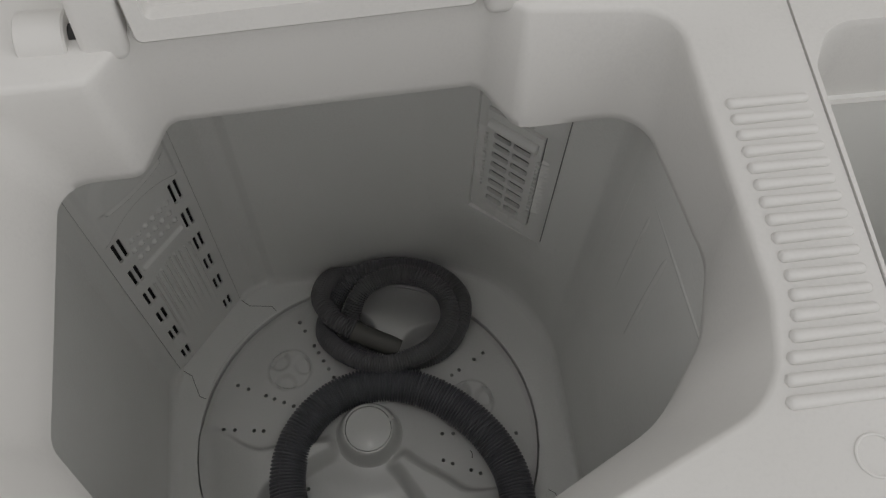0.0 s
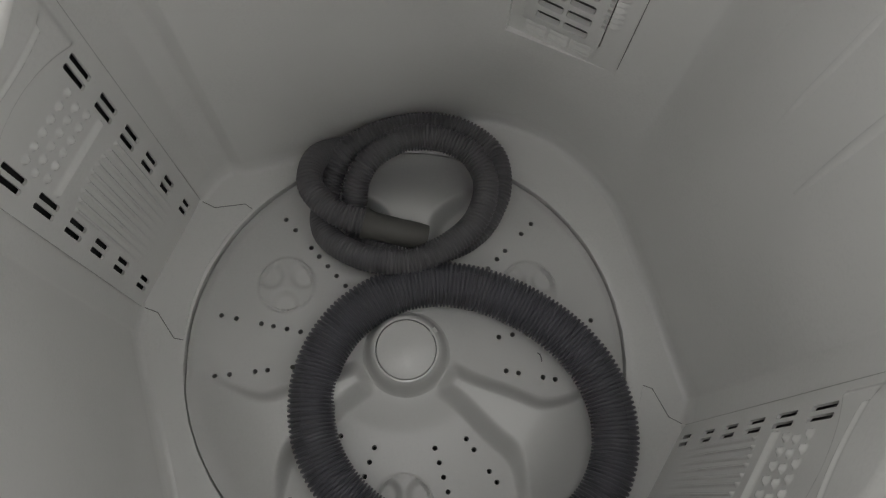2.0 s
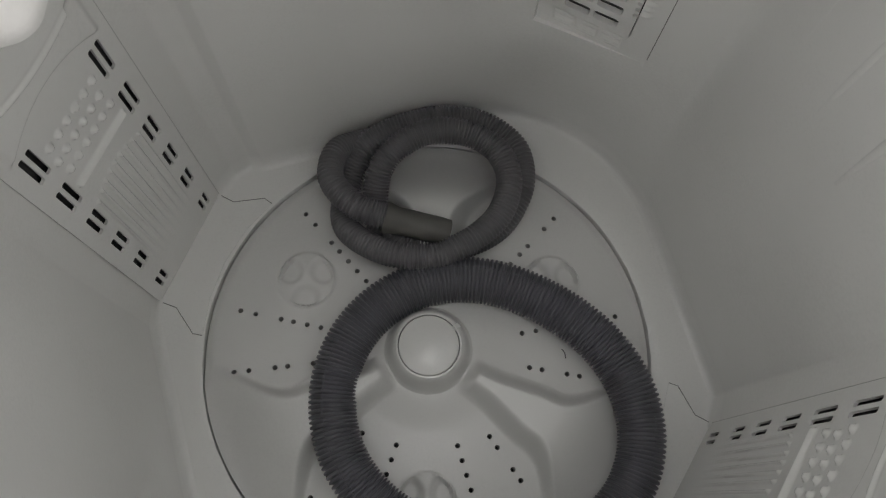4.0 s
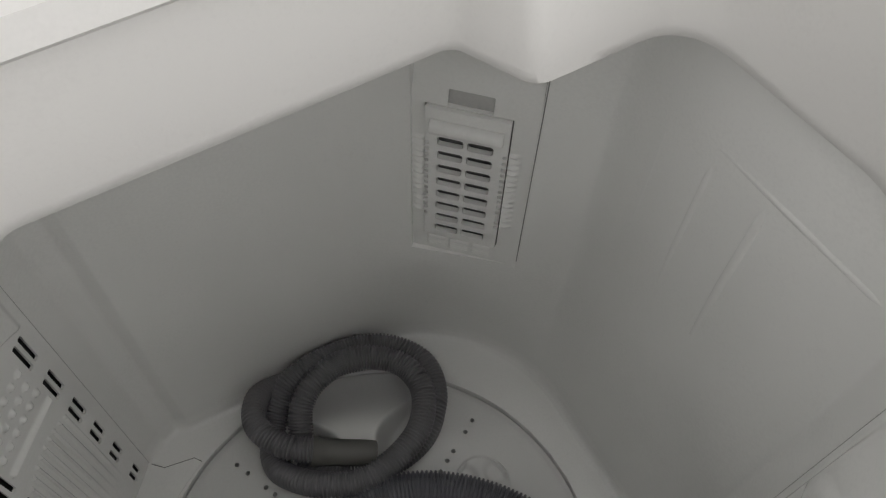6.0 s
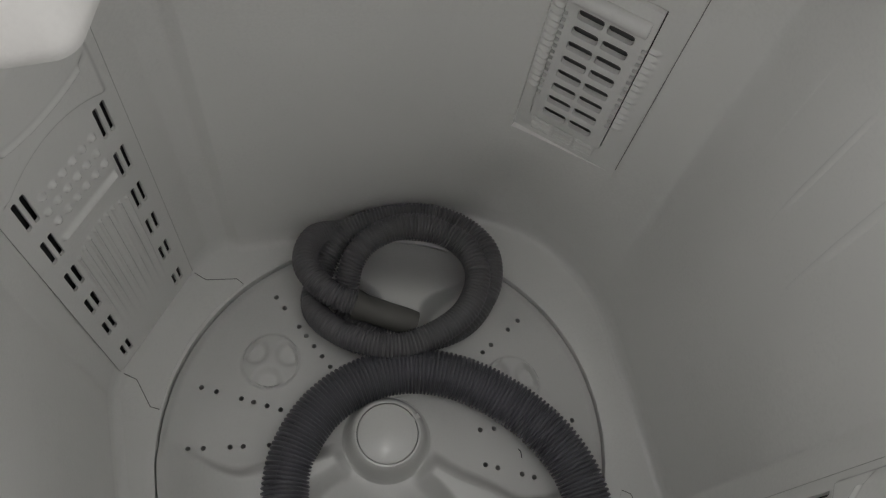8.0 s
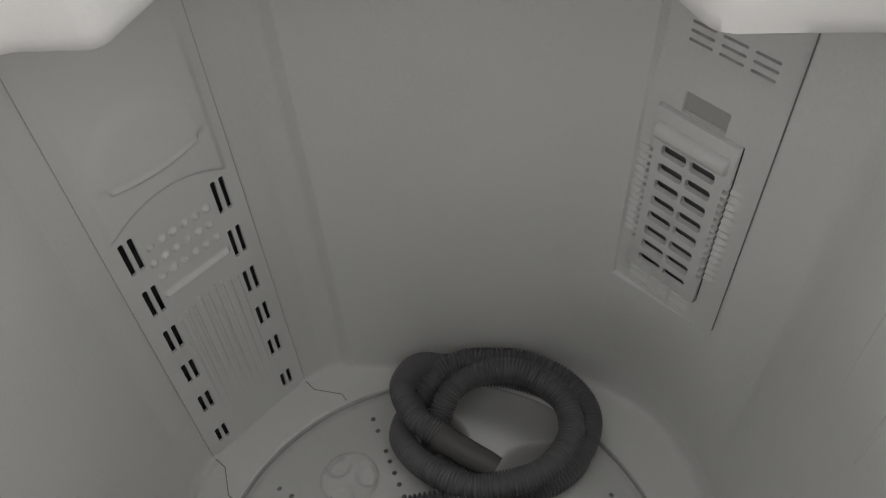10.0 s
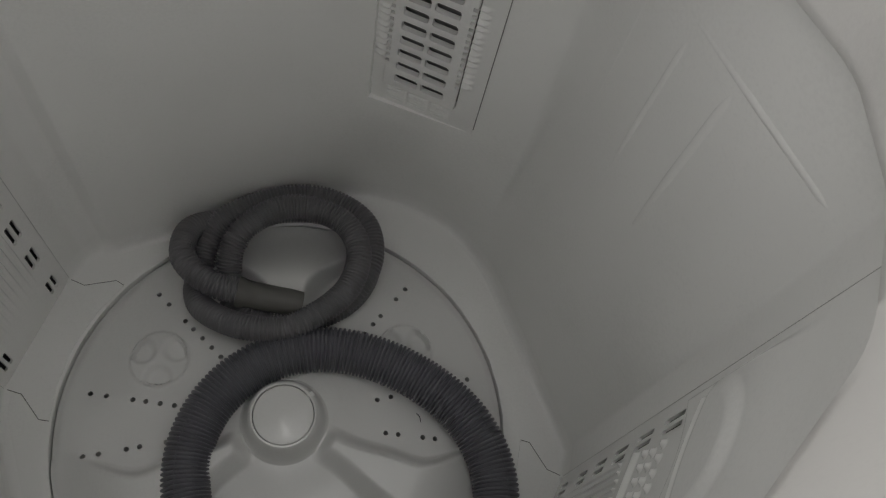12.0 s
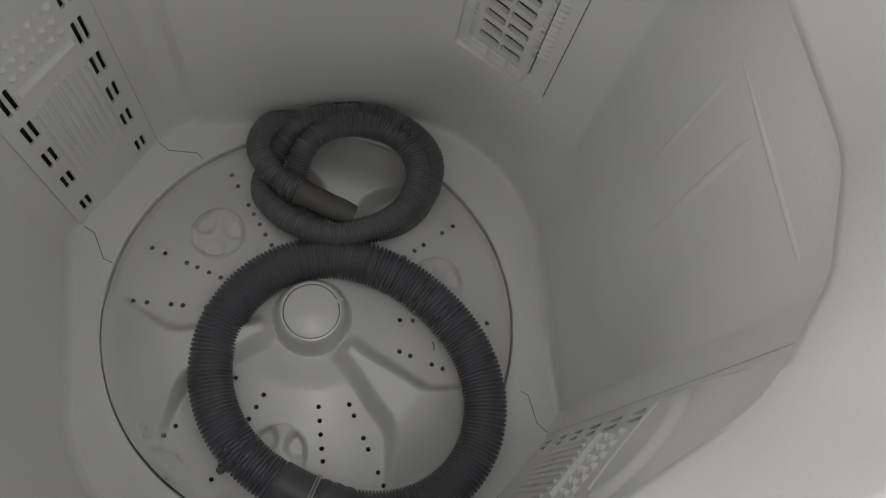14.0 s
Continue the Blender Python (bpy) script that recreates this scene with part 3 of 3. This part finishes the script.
# ---- hoses lying in the tub ----
def drain_hose():
    """The thick hose, bent into a ring and closed by a cuff."""
    thing = tagged(empty("drain_hose", 0.026, -0.054, 0.004), "thick dark grey corrugated drain hose ring on the pulsator", "hose")
    cx, cy = 0.0266, -0.0558
    bend = []
    for a in range(0, 360, 15):
        t = radians(a)
        r = 0.1022 + 0.0098 * math.cos(2 * (t - radians(-38))) + 0.0012 * math.cos(3 * (t - radians(-40)))
        z = 0.0225 + 0.001 * math.sin(t)
        bend.append((cx + r * math.cos(t), cy + r * math.sin(t), z))
    per = 8
    line, length = along(bend, 8, True)
    ribs = round(length / 0.0031)
    line, length = along(bend, ribs * per, True)
    bm = bmesh.new()
    tube(bm, line, lambda i: 0.0172 - 0.0021 * (0, 0, 0, 0.2, 0.85, 1, 0.85, 0.2)[i % per], 22, True, True, 24)
    part("corrugated_tube", bm, HOSE, thing, "", 175)
    seam = [p + Vector((p.x - cx, p.y - cy, 0)).normalized() * 0.006 + Vector((0, 0, 0.0154)) for p in line[::6]]
    part("mould_seam", tube(bmesh.new(), seam, 0.0004, 8, True), HOSE, thing, "thin raised mould seam along the hose")

    near = lambda x, y: min(range(len(line)), key=lambda i: (line[i].x - x) ** 2 + (line[i].y - y) ** 2)
    i0, i1 = near(-0.0304, -0.1234), near(0.0229, -0.1488)
    picks = [line[int(i0 + (i1 - i0) * k / 23)] for k in range(24)]
    shape = [0.0174, 0.0182, 0.0183, 0.0183, 0.0183, 0.0183, 0.0183, 0.0183, 0.0183, 0.0183, 0.0183, 0.0181, 0.0176, 0.0186, 0.019, 0.0186, 0.0180, 0.0188, 0.0189, 0.0182, 0.0178, 0.0182, 0.0182, 0.0174]
    part("cuff", tube(bmesh.new(), picks, lambda i: shape[i], 28), CUFF, thing, "smooth dark grey rubber cuff", 50)
    c, t = picks[11], (picks[12] - picks[10]).normalized()
    s = t.cross(Vector((0, 0, 1))).normalized()
    u = s.cross(t)
    for shift in (-0.0011, 0.0011):
        wire = [c + t * shift + (s * math.cos(radians(a)) + u * math.sin(radians(a))) * 0.0190 for a in range(0, 360, 12)]
        part("clamp_wire", tube(bmesh.new(), wire, 0.0008, 8, True), STEEL, thing, "bright steel wire clamp")
    foot = c + s * 0.0185 - u * 0.0085
    part("clamp_screw", cylinder(bmesh.new(), 0.003, 0.003, 0.010, Matrix.Translation(foot) @ pose(0, 0, 0, 90, 0, 20), 12), STEEL, thing, "small steel clamp screw")
    tab = line[near(-0.058, -0.106)]
    out = Vector((tab.x - cx, tab.y - cy, 0)).normalized()
    part("tab", box(bmesh.new(), 0.010, 0.006, 0.006, Matrix.Translation(tab + out * 0.0175) @ pose(0, 0, 0, 0, 0, 30), 0.002), CUFF, thing)


def coil_hose():
    """The thinner hose, wound in three turns, with a smooth sleeve at its end."""
    thing = tagged(empty("inlet_hose", 0.035, 0.115, 0.004), "slate grey ribbed hose coiled against the tub wall", "hose")
    first = [(-0.004, 0.099, 0.040), (-0.022, 0.110, 0.042), (-0.035, 0.130, 0.042), (-0.036, 0.148, 0.040), (-0.026, 0.1650, 0.035), (-0.006, 0.1700, 0.026),
             (0.020, 0.1700, 0.0165), (0.049, 0.1700, 0.0130), (0.0805, 0.1580, 0.0125), (0.0980, 0.1301, 0.0125), (0.0985, 0.099, 0.0135), (0.0789, 0.0774, 0.0155)]
    second = [(0.0512, 0.0690, 0.018), (0.0214, 0.0730, 0.019), (-0.0017, 0.0872, 0.019), (-0.0110, 0.107, 0.020), (-0.0065, 0.124, 0.027), (0.0010, 0.138, 0.036),
              (0.0160, 0.149, 0.042), (0.0420, 0.155, 0.044), (0.0650, 0.150, 0.043), (0.0865, 0.133, 0.041), (0.0930, 0.111, 0.040), (0.0870, 0.092, 0.039)]
    third = [(0.0710, 0.0755, 0.038), (0.0450, 0.0645, 0.038), (0.0170, 0.0620, 0.037), (-0.0120, 0.0745, 0.035), (-0.0320, 0.0960, 0.028), (-0.0355, 0.115, 0.021),
             (-0.0270, 0.136, 0.021), (-0.0170, 0.1530, 0.026), (-0.0010, 0.1660, 0.033), (0.0260, 0.1708, 0.036), (0.0600, 0.1700, 0.033), (0.0880, 0.1575, 0.0305),
             (0.1055, 0.130, 0.029), (0.1015, 0.101, 0.028), (0.0830, 0.0795, 0.025), (0.0660, 0.0715, 0.021)]
    first, third = ([(x + 0.001, y - 0.003 * step(0.12, 0.16, y), z) for x, y, z in turn] for turn in (first, third))
    per = 8
    line, length = along(first + second + third, 8)
    ribs = round(length / 0.0027)
    line, length = along(first + second + third, ribs * per)
    bm = tube(bmesh.new(), line, lambda i: 0.0100 - 0.0015 * (0, 0, 0, 0.3, 0.95, 1, 0.95, 0.3)[i % per], 20, False, True, 24)
    part("ribbed_tube", bm, COIL, thing, "", 175)
    end = [Vector(p) for p in ((-0.0060, 0.1000, 0.0390), (0.0, 0.0968, 0.0378), (0.010, 0.0915, 0.0366), (0.019, 0.0868, 0.035), (0.030, 0.0815, 0.033), (0.037, 0.0780, 0.0312))]
    line, length = along(end, 16)
    part("sleeve", tube(bmesh.new(), line, lambda i: 0.0118 if i < 2 else 0.0108 if i < 3 else 0.0103 - 0.0004 * step(12, 15, i), 24), SLEEVE, thing, "smooth olive grey rubber sleeve")


drain_hose()
coil_hose()


# ---- water left on the rim of the pulsator ----
def water_drops():
    clear = bpy.data.materials.new("clear_water")
    clear.use_nodes = True
    b = clear.node_tree.nodes["Principled BSDF"]
    b.inputs["Base Color"].default_value, b.inputs["Roughness"].default_value = (1, 1, 1, 1), 0.02
    b.inputs["Transmission Weight"].default_value, b.inputs["IOR"].default_value = 1.0, 1.33
    bm = bmesh.new()
    pick = random.Random(4)
    for k in range(60):
        deg, r = pick.uniform(-152, -84), pick.uniform(0.147, 0.1645)
        size = pick.uniform(0.0008, 0.0024)
        m = Matrix.Translation((r * math.cos(radians(deg)), r * math.sin(radians(deg)), pulsator_height(r, deg))) @ Matrix.Diagonal((size * pick.uniform(1, 1.6), size, size * 0.55, 1))
        bmesh.ops.create_icosphere(bm, subdivisions=2, radius=1, matrix=m)
    tagged(part("water_drops", bm, clear), "small clear water drops on the pulsator rim", "water drops", kind="stuff")


water_drops()


# ---- threads of lint ----
def lint_thread(x, y, z, length, turn, label):
    run = [(Vector((0, 0, 0)), 0), (Vector((length * 0.4, length * 0.12, 0)), 1), (Vector((length, -length * 0.05, 0)), 2)]
    line = [pose(x, y, z, 0, 0, turn) @ p for p, k in run]
    line, total = along(line, 8)
    tagged(part("lint_thread", tube(bmesh.new(), line, 0.0004, 6), CUFF), label, "lint")


lint_thread(0.0965, -0.025, pulsator_height(0.0998, -14.5) + 0.0003, 0.0075, -80, "short dark lint thread lying on the pulsator")
lint_thread(-0.1935, 0.062, 0.0004, 0.008, -60, "short dark lint thread lying on the tub floor")
